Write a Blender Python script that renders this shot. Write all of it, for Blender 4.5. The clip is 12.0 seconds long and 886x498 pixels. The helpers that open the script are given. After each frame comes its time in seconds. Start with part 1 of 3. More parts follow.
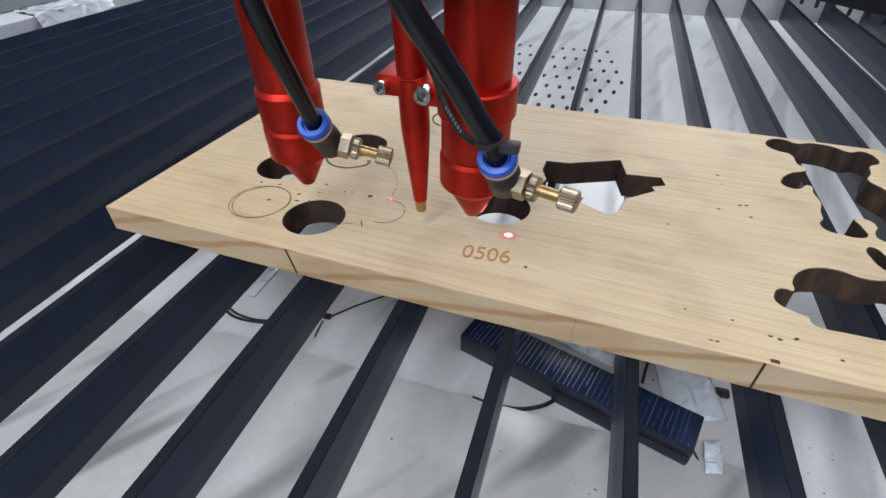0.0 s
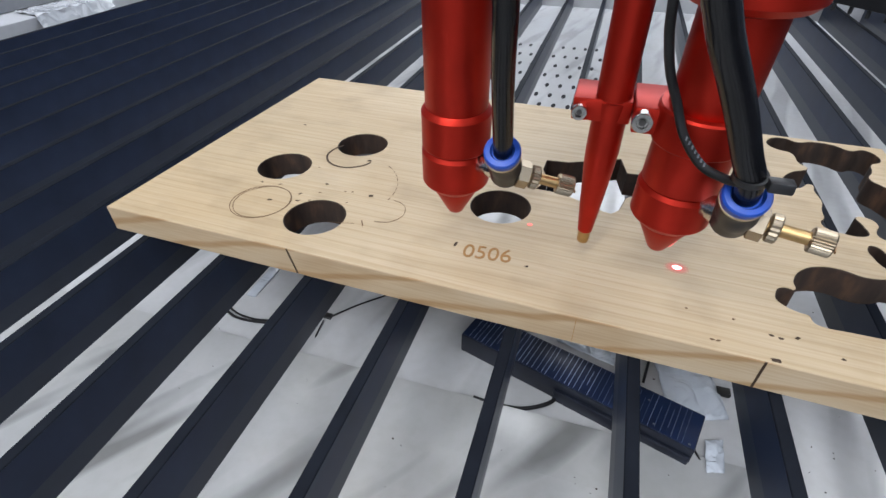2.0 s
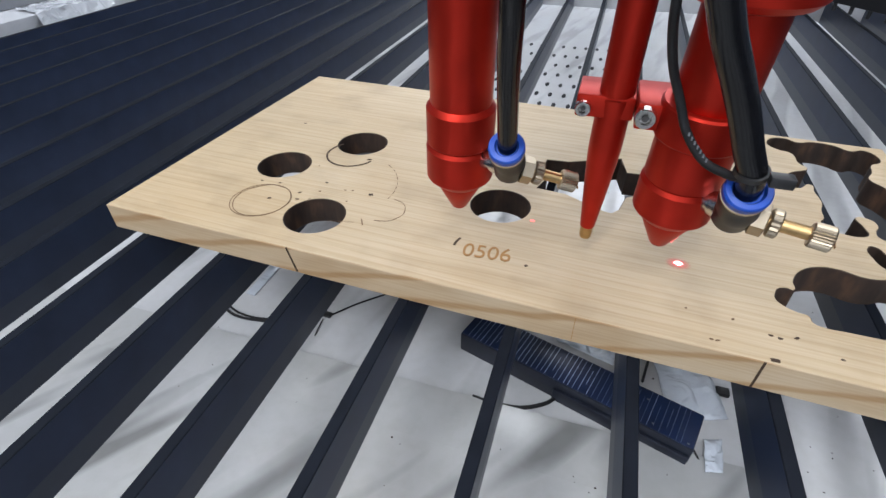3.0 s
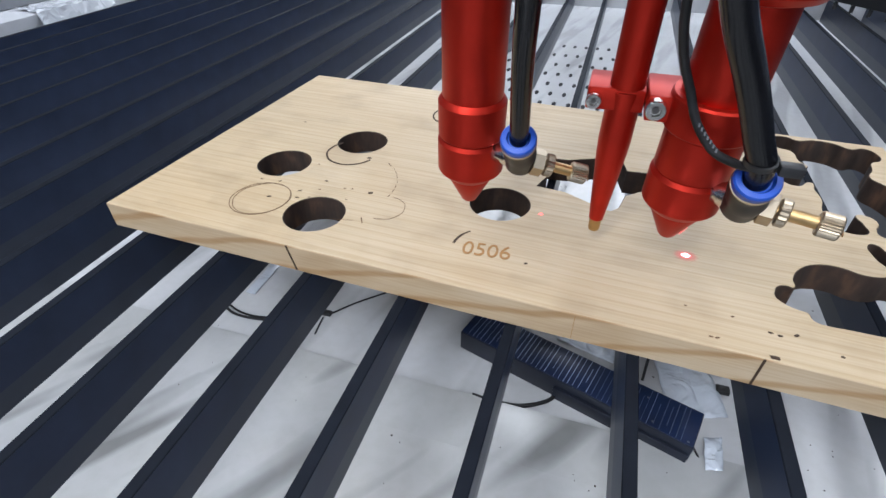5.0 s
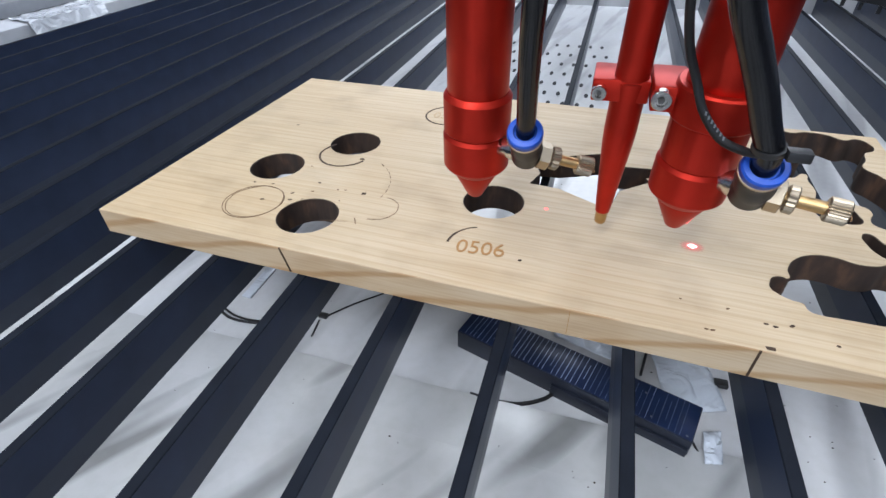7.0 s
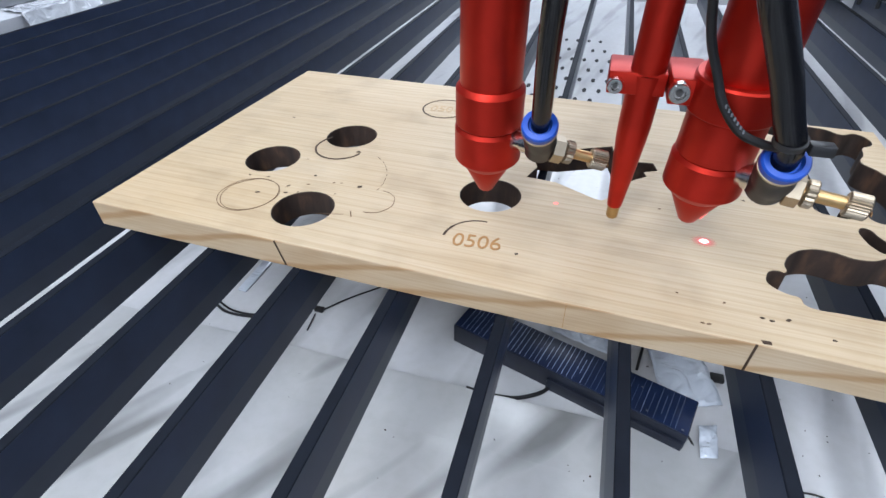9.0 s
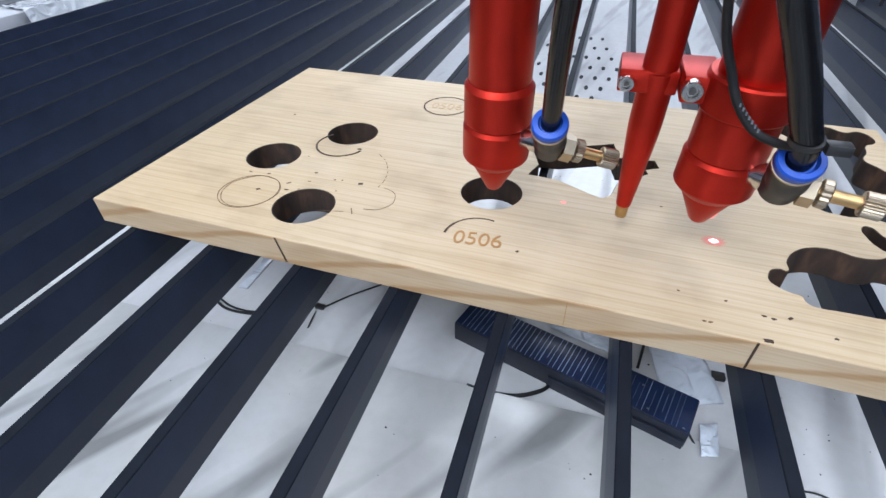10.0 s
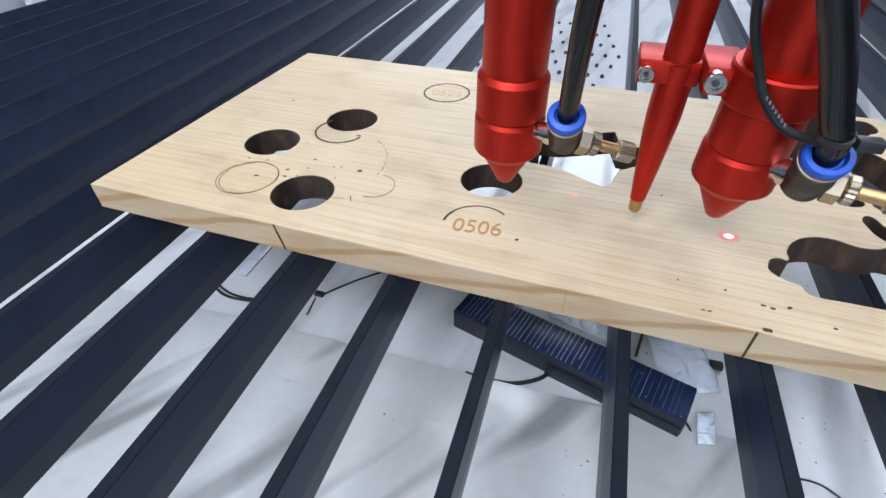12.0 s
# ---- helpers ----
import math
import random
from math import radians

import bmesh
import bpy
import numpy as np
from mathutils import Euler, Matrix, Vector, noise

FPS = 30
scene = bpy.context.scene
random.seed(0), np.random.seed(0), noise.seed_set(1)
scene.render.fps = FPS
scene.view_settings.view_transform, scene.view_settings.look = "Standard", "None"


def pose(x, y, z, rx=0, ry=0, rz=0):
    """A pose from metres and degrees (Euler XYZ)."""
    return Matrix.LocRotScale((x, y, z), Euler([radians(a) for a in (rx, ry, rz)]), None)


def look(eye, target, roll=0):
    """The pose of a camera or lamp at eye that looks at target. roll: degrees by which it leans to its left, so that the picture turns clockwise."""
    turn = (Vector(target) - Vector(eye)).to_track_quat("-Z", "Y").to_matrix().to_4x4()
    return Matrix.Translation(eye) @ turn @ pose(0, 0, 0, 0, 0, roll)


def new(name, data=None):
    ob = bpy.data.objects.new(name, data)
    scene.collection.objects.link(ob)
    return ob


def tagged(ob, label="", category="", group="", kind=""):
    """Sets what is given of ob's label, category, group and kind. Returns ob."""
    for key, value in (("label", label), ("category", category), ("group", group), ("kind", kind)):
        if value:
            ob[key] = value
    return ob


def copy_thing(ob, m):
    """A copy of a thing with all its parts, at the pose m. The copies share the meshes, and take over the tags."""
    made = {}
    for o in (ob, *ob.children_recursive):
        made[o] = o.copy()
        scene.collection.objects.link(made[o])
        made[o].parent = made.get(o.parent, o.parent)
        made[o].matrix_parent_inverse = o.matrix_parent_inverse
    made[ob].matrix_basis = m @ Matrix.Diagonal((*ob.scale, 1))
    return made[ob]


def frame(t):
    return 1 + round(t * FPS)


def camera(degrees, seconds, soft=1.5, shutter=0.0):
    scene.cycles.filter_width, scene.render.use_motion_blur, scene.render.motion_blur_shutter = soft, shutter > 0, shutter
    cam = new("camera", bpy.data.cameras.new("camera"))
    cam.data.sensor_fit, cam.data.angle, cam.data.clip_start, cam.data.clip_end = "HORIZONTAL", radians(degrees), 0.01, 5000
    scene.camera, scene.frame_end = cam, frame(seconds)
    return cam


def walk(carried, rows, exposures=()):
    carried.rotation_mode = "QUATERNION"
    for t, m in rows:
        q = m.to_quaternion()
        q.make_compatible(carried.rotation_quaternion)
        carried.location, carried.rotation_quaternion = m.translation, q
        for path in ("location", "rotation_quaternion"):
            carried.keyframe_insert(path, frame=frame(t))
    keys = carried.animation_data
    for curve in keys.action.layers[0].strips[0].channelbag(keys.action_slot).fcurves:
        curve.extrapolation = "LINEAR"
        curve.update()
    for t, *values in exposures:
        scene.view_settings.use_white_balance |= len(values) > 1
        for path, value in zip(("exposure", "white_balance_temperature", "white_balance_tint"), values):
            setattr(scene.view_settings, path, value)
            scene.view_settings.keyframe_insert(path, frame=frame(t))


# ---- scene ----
cam = camera(83.34, 12.0)
PATH = [
    (0.0, look((-0.00000, -0.00000, 0.15671), (-0.06087, 0.18819, 0.00381), -0.490)),
    (0.5, look((-0.00000, 0.00000, 0.15671), (-0.06090, 0.18819, 0.00382), -0.489)),
    (1.0, look((0.00000, -0.00000, 0.15671), (-0.06088, 0.18817, 0.00379), -0.493)),
    (1.5, look((-0.00000, -0.00000, 0.15671), (-0.06102, 0.18809, 0.00375), -0.549)),
    (2.0, look((0.00000, -0.00000, 0.15671), (-0.06117, 0.18795, 0.00364), -0.650)),
    (2.5, look((0.00000, -0.00000, 0.15671), (-0.06124, 0.18778, 0.00345), -0.549)),
    (3.0, look((0.00000, -0.00000, 0.15671), (-0.06096, 0.18771, 0.00325), -0.446)),
    (5.0, look((0.00068, -0.00034, 0.15587), (-0.06063, 0.18726, 0.00241), -0.539)),
    (5.5, look((0.00107, 0.00010, 0.15502), (-0.05961, 0.18780, 0.00144), -0.536)),
    (6.0, look((0.00211, -0.00007, 0.15470), (-0.05892, 0.18839, 0.00219), -1.575)),
    (6.5, look((0.00316, -0.00024, 0.15437), (-0.05819, 0.18871, 0.00260), -1.616)),
    (7.0, look((0.00328, -0.00006, 0.15404), (-0.05791, 0.18833, 0.00151), -1.705)),
    (9.0, look((0.00378, 0.00067, 0.15272), (-0.05591, 0.18789, -0.00184), -1.368)),
    (9.5, look((0.00390, 0.00086, 0.15239), (-0.05564, 0.18790, -0.00243), -1.334)),
    (10.0, look((0.00388, 0.00097, 0.15220), (-0.05623, 0.18738, -0.00316), -1.368)),
    (10.5, look((0.00386, 0.00108, 0.15201), (-0.05639, 0.18709, -0.00377), -1.368)),
    (11.0, look((0.00384, 0.00119, 0.15182), (-0.05690, 0.18652, -0.00458), -1.469)),
    (11.5, look((0.00382, 0.00130, 0.15163), (-0.05595, 0.18572, -0.00622), -1.063)),
    (12.0, look((0.00379, 0.00141, 0.15144), (-0.05504, 0.18438, -0.00844), -1.045)),
]
walk(cam, PATH, [(0.0, -0.13, 6500, 12), (1.5, -0.11, 6480, 12), (3.0, -0.05, 6420, 12), (5.5, 0.05, 6200, 12), (7.0, 0.08, 6150, 12), (9.5, 0.17, 6020, 12), (12.0, 0.23, 5970, 12)])

# ---- light: lamps assumed out of view in a workshop hall ----
world = bpy.data.worlds.new("world")
scene.world = world
world.use_nodes = True
world.node_tree.nodes["Background"].inputs[0].default_value = (0.72, 0.80, 0.95, 1)
world.node_tree.nodes["Background"].inputs[1].default_value = 0.25


def area_lamp(x, y, z, sx, sy, watts, rz=0, rx=0):
    la = bpy.data.lights.new("unseen_lamp", "AREA")
    la.shape, la.size, la.size_y, la.energy = "RECTANGLE", sx, sy, watts
    la.color = (0.90, 0.95, 1.0)
    ob = new("unseen_lamp", la)
    ob.matrix_world = pose(x, y, z, rx, 0, rz)
    return ob


# Unseen overhead lamps, added and balanced to light board, tray and slats.
for lx, ly, power in ((-0.6, 1.0, 10), (1.4, 1.2, 16), (-1.7, -0.4, 26), (-0.7, -2.2, 92)):
    area_lamp(lx, ly, 2.75, 0.3, 2.4, power, -35)
# Unseen broad lamp added behind the bed to light tray and openings.
area_lamp(-0.3, 3.6, 2.0, 3.6, 1.3, 64, 0, -56)

# ---- materials ----
MM = 0.001


def material(name):
    m = bpy.data.materials.new(name)
    m.use_nodes = True
    nt = m.node_tree
    return m, nt, nt.nodes["Principled BSDF"]


def node(nt, kind, **inputs):
    n = nt.nodes.new(kind)
    for k, v in inputs.items():
        n.inputs[k.replace("_", " ")].default_value = v
    return n


def ramp(nt, fac, stops):
    r = nt.nodes.new("ShaderNodeValToRGB")
    e = r.color_ramp.elements
    while len(e) < len(stops):
        e.new(0.5)
    for el, (p, c) in zip(e, stops):
        el.position, el.color = p, (*c, 1)
    nt.links.new(fac, r.inputs[0])
    return r.outputs[0]


def coords(nt, scale=(1, 1, 1), rot=(0, 0, 0)):
    tc = nt.nodes.new("ShaderNodeTexCoord")
    mp = nt.nodes.new("ShaderNodeMapping")
    mp.inputs["Scale"].default_value, mp.inputs["Rotation"].default_value = scale, rot
    nt.links.new(tc.outputs["Object"], mp.inputs[0])
    return mp.outputs[0]


def bumped(nt, bsdf, height, strength, distance):
    b = nt.nodes.new("ShaderNodeBump")
    b.inputs["Strength"].default_value, b.inputs["Distance"].default_value = strength, distance
    nt.links.new(height, b.inputs["Height"])
    nt.links.new(b.outputs[0], bsdf.inputs["Normal"])


def plain(name, color, rough=0.5, metal=0.0, spread=0.12, scale=120.0, bump=0.0, coat=0.0, level=0.5):
    """A surface of one colour with fine and coarse variation."""
    m, nt, b = material(name)
    co = coords(nt)
    n1 = node(nt, "ShaderNodeTexNoise", Scale=scale, Detail=6.0)
    n2 = node(nt, "ShaderNodeTexNoise", Scale=scale * 0.13, Detail=3.0)
    nt.links.new(co, n1.inputs["Vector"]), nt.links.new(co, n2.inputs["Vector"])
    mix = node(nt, "ShaderNodeMix")
    mix.inputs[0].default_value = 0.5
    nt.links.new(n1.outputs[0], mix.inputs[2]), nt.links.new(n2.outputs[0], mix.inputs[3])
    lo, hi = [c * (1 - spread) for c in color], [min(1, c * (1 + spread)) for c in color]
    nt.links.new(ramp(nt, mix.outputs[0], [(0.3, lo), (0.7, hi)]), b.inputs["Base Color"])
    rr = nt.nodes.new("ShaderNodeMapRange")
    rr.inputs["To Min"].default_value, rr.inputs["To Max"].default_value = rough * 0.8, min(1, rough * 1.25)
    nt.links.new(n2.outputs[0], rr.inputs[0])
    nt.links.new(rr.outputs[0], b.inputs["Roughness"])
    b.inputs["Metallic"].default_value = metal
    b.inputs["Coat Weight"].default_value = coat
    b.inputs["Specular IOR Level"].default_value = level
    if bump:
        bumped(nt, b, n1.outputs[0], bump, 0.0005)
    return m


def wood_material():
    """Pale pine: thin growth lines along x that wander, fine pores, broad warm and pale areas."""
    m, nt, b = material("pine")
    wave = node(nt, "ShaderNodeTexWave", Scale=2.6, Distortion=5.5, Detail=3.0)
    wave.bands_direction, wave.wave_profile = "Y", "SAW"
    wave.inputs["Detail Scale"].default_value = 0.8
    nt.links.new(coords(nt, (3.2, 24, 24), (0.03, 0.02, 0.012)), wave.inputs["Vector"])
    rings = node(nt, "ShaderNodeTexNoise", Scale=3.0, Detail=5.0, Roughness=0.6)
    nt.links.new(coords(nt, (2.0, 40, 40)), rings.inputs["Vector"])
    fine = node(nt, "ShaderNodeTexNoise", Scale=1.0, Detail=4.0)
    nt.links.new(coords(nt, (16, 900, 900)), fine.inputs["Vector"])
    broad = node(nt, "ShaderNodeTexNoise", Scale=11.0, Detail=3.0)
    nt.links.new(coords(nt), broad.inputs["Vector"])
    smoke = node(nt, "ShaderNodeTexNoise", Scale=26.0, Detail=4.0)
    nt.links.new(coords(nt, (1, 1.4, 1)), smoke.inputs["Vector"])
    base = ramp(nt, rings.outputs[0], [(0.28, (0.47, 0.368, 0.236)), (0.45, (0.515, 0.410, 0.272)), (0.58, (0.545, 0.440, 0.300)), (0.78, (0.515, 0.417, 0.280))])
    layers = [ramp(nt, wave.outputs[0], [(0.0, (1, 1, 1)), (0.72, (1, 0.985, 0.96)), (0.93, (0.90, 0.86, 0.80)), (1.0, (0.99, 0.98, 0.96))]),
              ramp(nt, fine.outputs[0], [(0.35, (0.91, 0.885, 0.84)), (0.6, (1, 1, 1))]),
              ramp(nt, broad.outputs[0], [(0.3, (0.92, 0.86, 0.77)), (0.7, (1, 1, 1))]),
              ramp(nt, smoke.outputs[0], [(0.25, (0.80, 0.785, 0.77)), (0.5, (1, 1, 1))])]
    out = base
    for c in layers:
        mul = nt.nodes.new("ShaderNodeMixRGB")
        mul.blend_type = "MULTIPLY"
        mul.inputs[0].default_value = 1.0
        nt.links.new(out, mul.inputs[1]), nt.links.new(c, mul.inputs[2])
        out = mul.outputs[0]
    nt.links.new(out, b.inputs["Base Color"])
    b.inputs["Roughness"].default_value = 0.5
    bumped(nt, b, fine.outputs[0], 0.25, 0.0003)
    return m


def edge_material():
    """Sawn sides of the board: warm arched figure of the growth rings over pale wood."""
    m, nt, b = material("pine_edge")
    arch = node(nt, "ShaderNodeTexWave", Scale=1.0, Distortion=5.0, Detail=3.0)
    arch.bands_direction, arch.wave_profile = "Z", "SIN"
    arch.inputs["Detail Scale"].default_value = 0.6
    nt.links.new(coords(nt, (13, 13, 22), (0, 0.35, 0)), arch.inputs["Vector"])
    fine = node(nt, "ShaderNodeTexNoise", Scale=1.0, Detail=4.0)
    nt.links.new(coords(nt, (30, 30, 1100)), fine.inputs["Vector"])
    broad = node(nt, "ShaderNodeTexNoise", Scale=1.0, Detail=2.0)
    nt.links.new(coords(nt, (17, 17, 34)), broad.inputs["Vector"])
    out = ramp(nt, broad.outputs[0], [(0.3, (0.42, 0.29, 0.165)), (0.5, (0.49, 0.365, 0.23)), (0.75, (0.53, 0.415, 0.28))])
    for c in (ramp(nt, arch.outputs[0], [(0.0, (1, 1, 1)), (0.80, (1, 0.985, 0.96)), (0.97, (0.78, 0.65, 0.50))]), ramp(nt, fine.outputs[0], [(0.35, (0.90, 0.87, 0.82)), (0.6, (1, 1, 1))])):
        mul = nt.nodes.new("ShaderNodeMixRGB")
        mul.blend_type = "MULTIPLY"
        mul.inputs[0].default_value = 1.0
        nt.links.new(out, mul.inputs[1]), nt.links.new(c, mul.inputs[2])
        out = mul.outputs[0]
    nt.links.new(out, b.inputs["Base Color"])
    b.inputs["Roughness"].default_value = 0.6
    bumped(nt, b, fine.outputs[0], 0.3, 0.0003)
    return m


def char_material():
    """Laser-charred cut walls: near black with brown streaks down the cut."""
    m, nt, b = material("char")
    n = node(nt, "ShaderNodeTexNoise", Scale=1.0, Detail=5.0)
    nt.links.new(coords(nt, (160, 160, 60)), n.inputs["Vector"])
    nt.links.new(ramp(nt, n.outputs[0], [(0.35, (0.022, 0.013, 0.009)), (0.55, (0.042, 0.023, 0.014)), (0.8, (0.11, 0.055, 0.029))]), b.inputs["Base Color"])
    b.inputs["Roughness"].default_value = 0.8
    bumped(nt, b, n.outputs[0], 0.4, 0.0004)
    return m


def glow(name, color, strength):
    m, nt, b = material(name)
    b.inputs["Base Color"].default_value = (*color, 1)
    b.inputs["Emission Color"].default_value = (*color, 1)
    b.inputs["Emission Strength"].default_value = strength
    return m


def anodised(name, color, rough):
    """Anodised aluminium with faint turning lines round the axis."""
    m, nt, b = material(name)
    w = node(nt, "ShaderNodeTexNoise", Scale=1.0, Detail=3.0)
    nt.links.new(coords(nt, (30, 30, 2600)), w.inputs["Vector"])
    n = node(nt, "ShaderNodeTexNoise", Scale=60.0, Detail=4.0)
    nt.links.new(coords(nt), n.inputs["Vector"])
    lo, hi = [c * 0.85 for c in color], [c * 1.1 for c in color]
    nt.links.new(ramp(nt, n.outputs[0], [(0.3, lo), (0.7, hi)]), b.inputs["Base Color"])
    b.inputs["Metallic"].default_value = 0.75
    b.inputs["Roughness"].default_value = rough
    b.inputs["Specular IOR Level"].default_value = 0.25
    bumped(nt, b, w.outputs[0], 0.03, 0.0001)
    return m


WOOD = wood_material()
CHAR = char_material()
EDGE = edge_material()
SINGE = plain("singed_line", (0.13, 0.072, 0.035), 0.85, spread=0.5, scale=900)
BURN = plain("burnt_line", (0.045, 0.024, 0.012), 0.85, spread=0.5, scale=900)
SCORCH = plain("scorched_line", (0.30, 0.165, 0.07), 0.8, spread=0.4, scale=1200)
TOAST = plain("engraved_brown", (0.34, 0.175, 0.058), 0.8, spread=0.25, scale=1500)
TOAST_PALE = plain("engraved_pale", (0.46, 0.33, 0.19), 0.8, spread=0.2, scale=1500)
SLAT = plain("black_anodised", (0.020, 0.029, 0.056), 0.36, metal=0.0, spread=0.25, scale=60, bump=0.02, level=0.22)
# Top faces get a darker colour as shade against the overhead light.
SLAT_SHADE = plain("shaded_top_face", (0.008, 0.010, 0.015), 0.6, spread=0.3, scale=90, bump=0.05, level=0.08)
# Lower slat sides are lighter: the tray's reflection is put into the colour.
FOOT = plain("tray_reflection_grey", (0.025, 0.031, 0.046), 0.32, spread=0.2, scale=60, bump=0.02, level=0.35)


def streaked(name, color, rough, angle, strength):
    """White sheet metal with long slanting dark streaks, shadows painted into the colour, and dust."""
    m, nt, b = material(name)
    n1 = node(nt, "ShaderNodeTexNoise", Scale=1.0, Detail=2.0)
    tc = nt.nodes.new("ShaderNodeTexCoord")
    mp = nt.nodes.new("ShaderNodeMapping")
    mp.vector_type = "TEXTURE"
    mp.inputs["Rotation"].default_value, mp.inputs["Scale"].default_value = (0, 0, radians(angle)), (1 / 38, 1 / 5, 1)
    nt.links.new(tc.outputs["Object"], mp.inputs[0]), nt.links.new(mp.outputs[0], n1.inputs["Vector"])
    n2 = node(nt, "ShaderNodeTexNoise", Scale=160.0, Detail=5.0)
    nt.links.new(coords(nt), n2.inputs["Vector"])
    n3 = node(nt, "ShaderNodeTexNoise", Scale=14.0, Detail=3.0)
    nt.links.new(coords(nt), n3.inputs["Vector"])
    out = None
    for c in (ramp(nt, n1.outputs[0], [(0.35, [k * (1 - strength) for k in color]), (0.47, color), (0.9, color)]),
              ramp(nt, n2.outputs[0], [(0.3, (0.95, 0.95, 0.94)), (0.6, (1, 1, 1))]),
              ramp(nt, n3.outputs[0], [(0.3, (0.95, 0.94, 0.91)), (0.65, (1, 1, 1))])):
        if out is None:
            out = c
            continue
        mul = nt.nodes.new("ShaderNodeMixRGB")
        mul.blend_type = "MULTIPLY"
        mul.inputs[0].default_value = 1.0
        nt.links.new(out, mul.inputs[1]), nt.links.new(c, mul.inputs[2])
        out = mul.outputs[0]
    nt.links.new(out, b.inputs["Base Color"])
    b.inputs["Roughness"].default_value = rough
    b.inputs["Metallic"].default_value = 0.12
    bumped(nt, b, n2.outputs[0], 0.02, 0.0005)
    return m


# The streaks stand in for soft shadows on tray and sheets.
TRAY = streaked("white_enamel", (0.63, 0.635, 0.65), 0.2, -12, 0.25)
SHEET = streaked("white_sheet", (0.57, 0.575, 0.575), 0.2, -34, 0.48)
FRAME = plain("grey_paint", (0.46, 0.47, 0.49), 0.45, spread=0.08, scale=80)
DARKGREY = plain("zinc_grey", (0.30, 0.31, 0.33), 0.38, metal=0.5, spread=0.1, scale=150)
RED = anodised("red_anodised", (0.46, 0.023, 0.012), 0.40)
STEEL = plain("stainless", (0.62, 0.60, 0.57), 0.22, metal=1.0, spread=0.1, scale=300)
# Dark plugs paint the shade inside the screw sockets.
SOCKET = plain("socket_shade", (0.12, 0.115, 0.11), 0.4, metal=0.8, spread=0.2, scale=300)
BRASS = plain("brass", (0.50, 0.33, 0.15), 0.34, metal=1.0, spread=0.12, scale=300)
NICKEL = plain("nickel", (0.40, 0.33, 0.24), 0.36, metal=1.0, spread=0.1, scale=300)
BLUE = plain("blue_plastic", (0.012, 0.078, 0.45), 0.35, spread=0.1, scale=300)
BLACK = plain("black_plastic", (0.018, 0.018, 0.019), 0.38, spread=0.3, scale=250, bump=0.05)
HOSE = plain("black_hose", (0.007, 0.007, 0.008), 0.2, level=0.35, spread=0.3, scale=150)
RUBBER = plain("black_rubber", (0.013, 0.013, 0.014), 0.5, level=0.35, spread=0.3, scale=200)
PALE = plain("pale_print", (0.13, 0.135, 0.15), 0.6, spread=0.2, scale=400)
HOLE = plain("painted_opening", (0.012, 0.012, 0.014), 0.8, spread=0.3, scale=100)
SOLAR = plain("blue_black_cell", (0.009, 0.019, 0.058), 0.3, spread=0.4, scale=70)
NAVY = plain("blue_black_side", (0.015, 0.018, 0.029), 0.4, spread=0.35, scale=90, bump=0.05, level=0.3)
LINE = plain("silver_line", (0.34, 0.40, 0.52), 0.4, metal=0.4, spread=0.6, scale=260)
DULL = plain("dull_line", (0.12, 0.15, 0.22), 0.45, metal=0.3, spread=0.6, scale=260)
WALLM = plain("hall_wall", (0.70, 0.72, 0.75), 0.8, spread=0.1, scale=3)
# Walls out of view, made dark so the slats mirror little light.
DARKWALL = plain("hall_dark_wall", (0.10, 0.12, 0.16), 0.7, spread=0.2, scale=2)
BEAMM = plain("roof_beam", (0.10, 0.11, 0.13), 0.6, spread=0.1, scale=3)
# Ceiling out of view that glows as an added soft light.
GLOW_CEILING = glow("unseen_glow_ceiling", (0.88, 0.92, 0.96), 1.6)
SPOT = glow("laser_spot", (1.0, 0.50, 0.50), 6.0)
HALO = glow("laser_halo", (1.0, 0.22, 0.23), 1.2)


def haze(name, color, strength, radius):
    """Scattered laser light that fades out from its middle."""
    m, nt, b = material(name)
    tc = nt.nodes.new("ShaderNodeTexCoord")
    ln = nt.nodes.new("ShaderNodeVectorMath")
    ln.operation = "LENGTH"
    nt.links.new(tc.outputs["Object"], ln.inputs[0])
    fade = nt.nodes.new("ShaderNodeMapRange")
    fade.interpolation_type = "SMOOTHSTEP"
    fade.inputs["From Min"].default_value, fade.inputs["From Max"].default_value = radius * 0.25, radius
    fade.inputs["To Min"].default_value, fade.inputs["To Max"].default_value = 0.55, 0.0
    nt.links.new(ln.outputs["Value"], fade.inputs[0])
    em = node(nt, "ShaderNodeEmission", Color=(*color, 1), Strength=strength)
    mix, clear = nt.nodes.new("ShaderNodeMixShader"), nt.nodes.new("ShaderNodeBsdfTransparent")
    nt.links.new(fade.outputs[0], mix.inputs[0]), nt.links.new(clear.outputs[0], mix.inputs[1]), nt.links.new(em.outputs[0], mix.inputs[2])
    nt.links.new(mix.outputs[0], nt.nodes["Material Output"].inputs["Surface"])
    nt.nodes.remove(b)
    return m


HAZE = haze("laser_haze", (1.0, 0.36, 0.33), 0.85, 0.005)
SPOT_SMALL = glow("laser_spot_small", (1.0, 0.16, 0.14), 1.3)


def film_material(name, color):
    m, nt, b = material(name)
    n = node(nt, "ShaderNodeTexNoise", Scale=55.0, Detail=2.0, Distortion=1.2)
    nt.links.new(coords(nt), n.inputs["Vector"])
    b.inputs["Base Color"].default_value = (*color, 1)
    b.inputs["Roughness"].default_value = 0.05
    b.inputs["Transmission Weight"].default_value = 0.05
    b.inputs["IOR"].default_value = 1.55
    b.inputs["Coat Weight"].default_value = 1.0
    bumped(nt, b, n.outputs[0], 0.8, 0.005)
    return m


FILM = film_material("clear_film", (0.66, 0.71, 0.78))
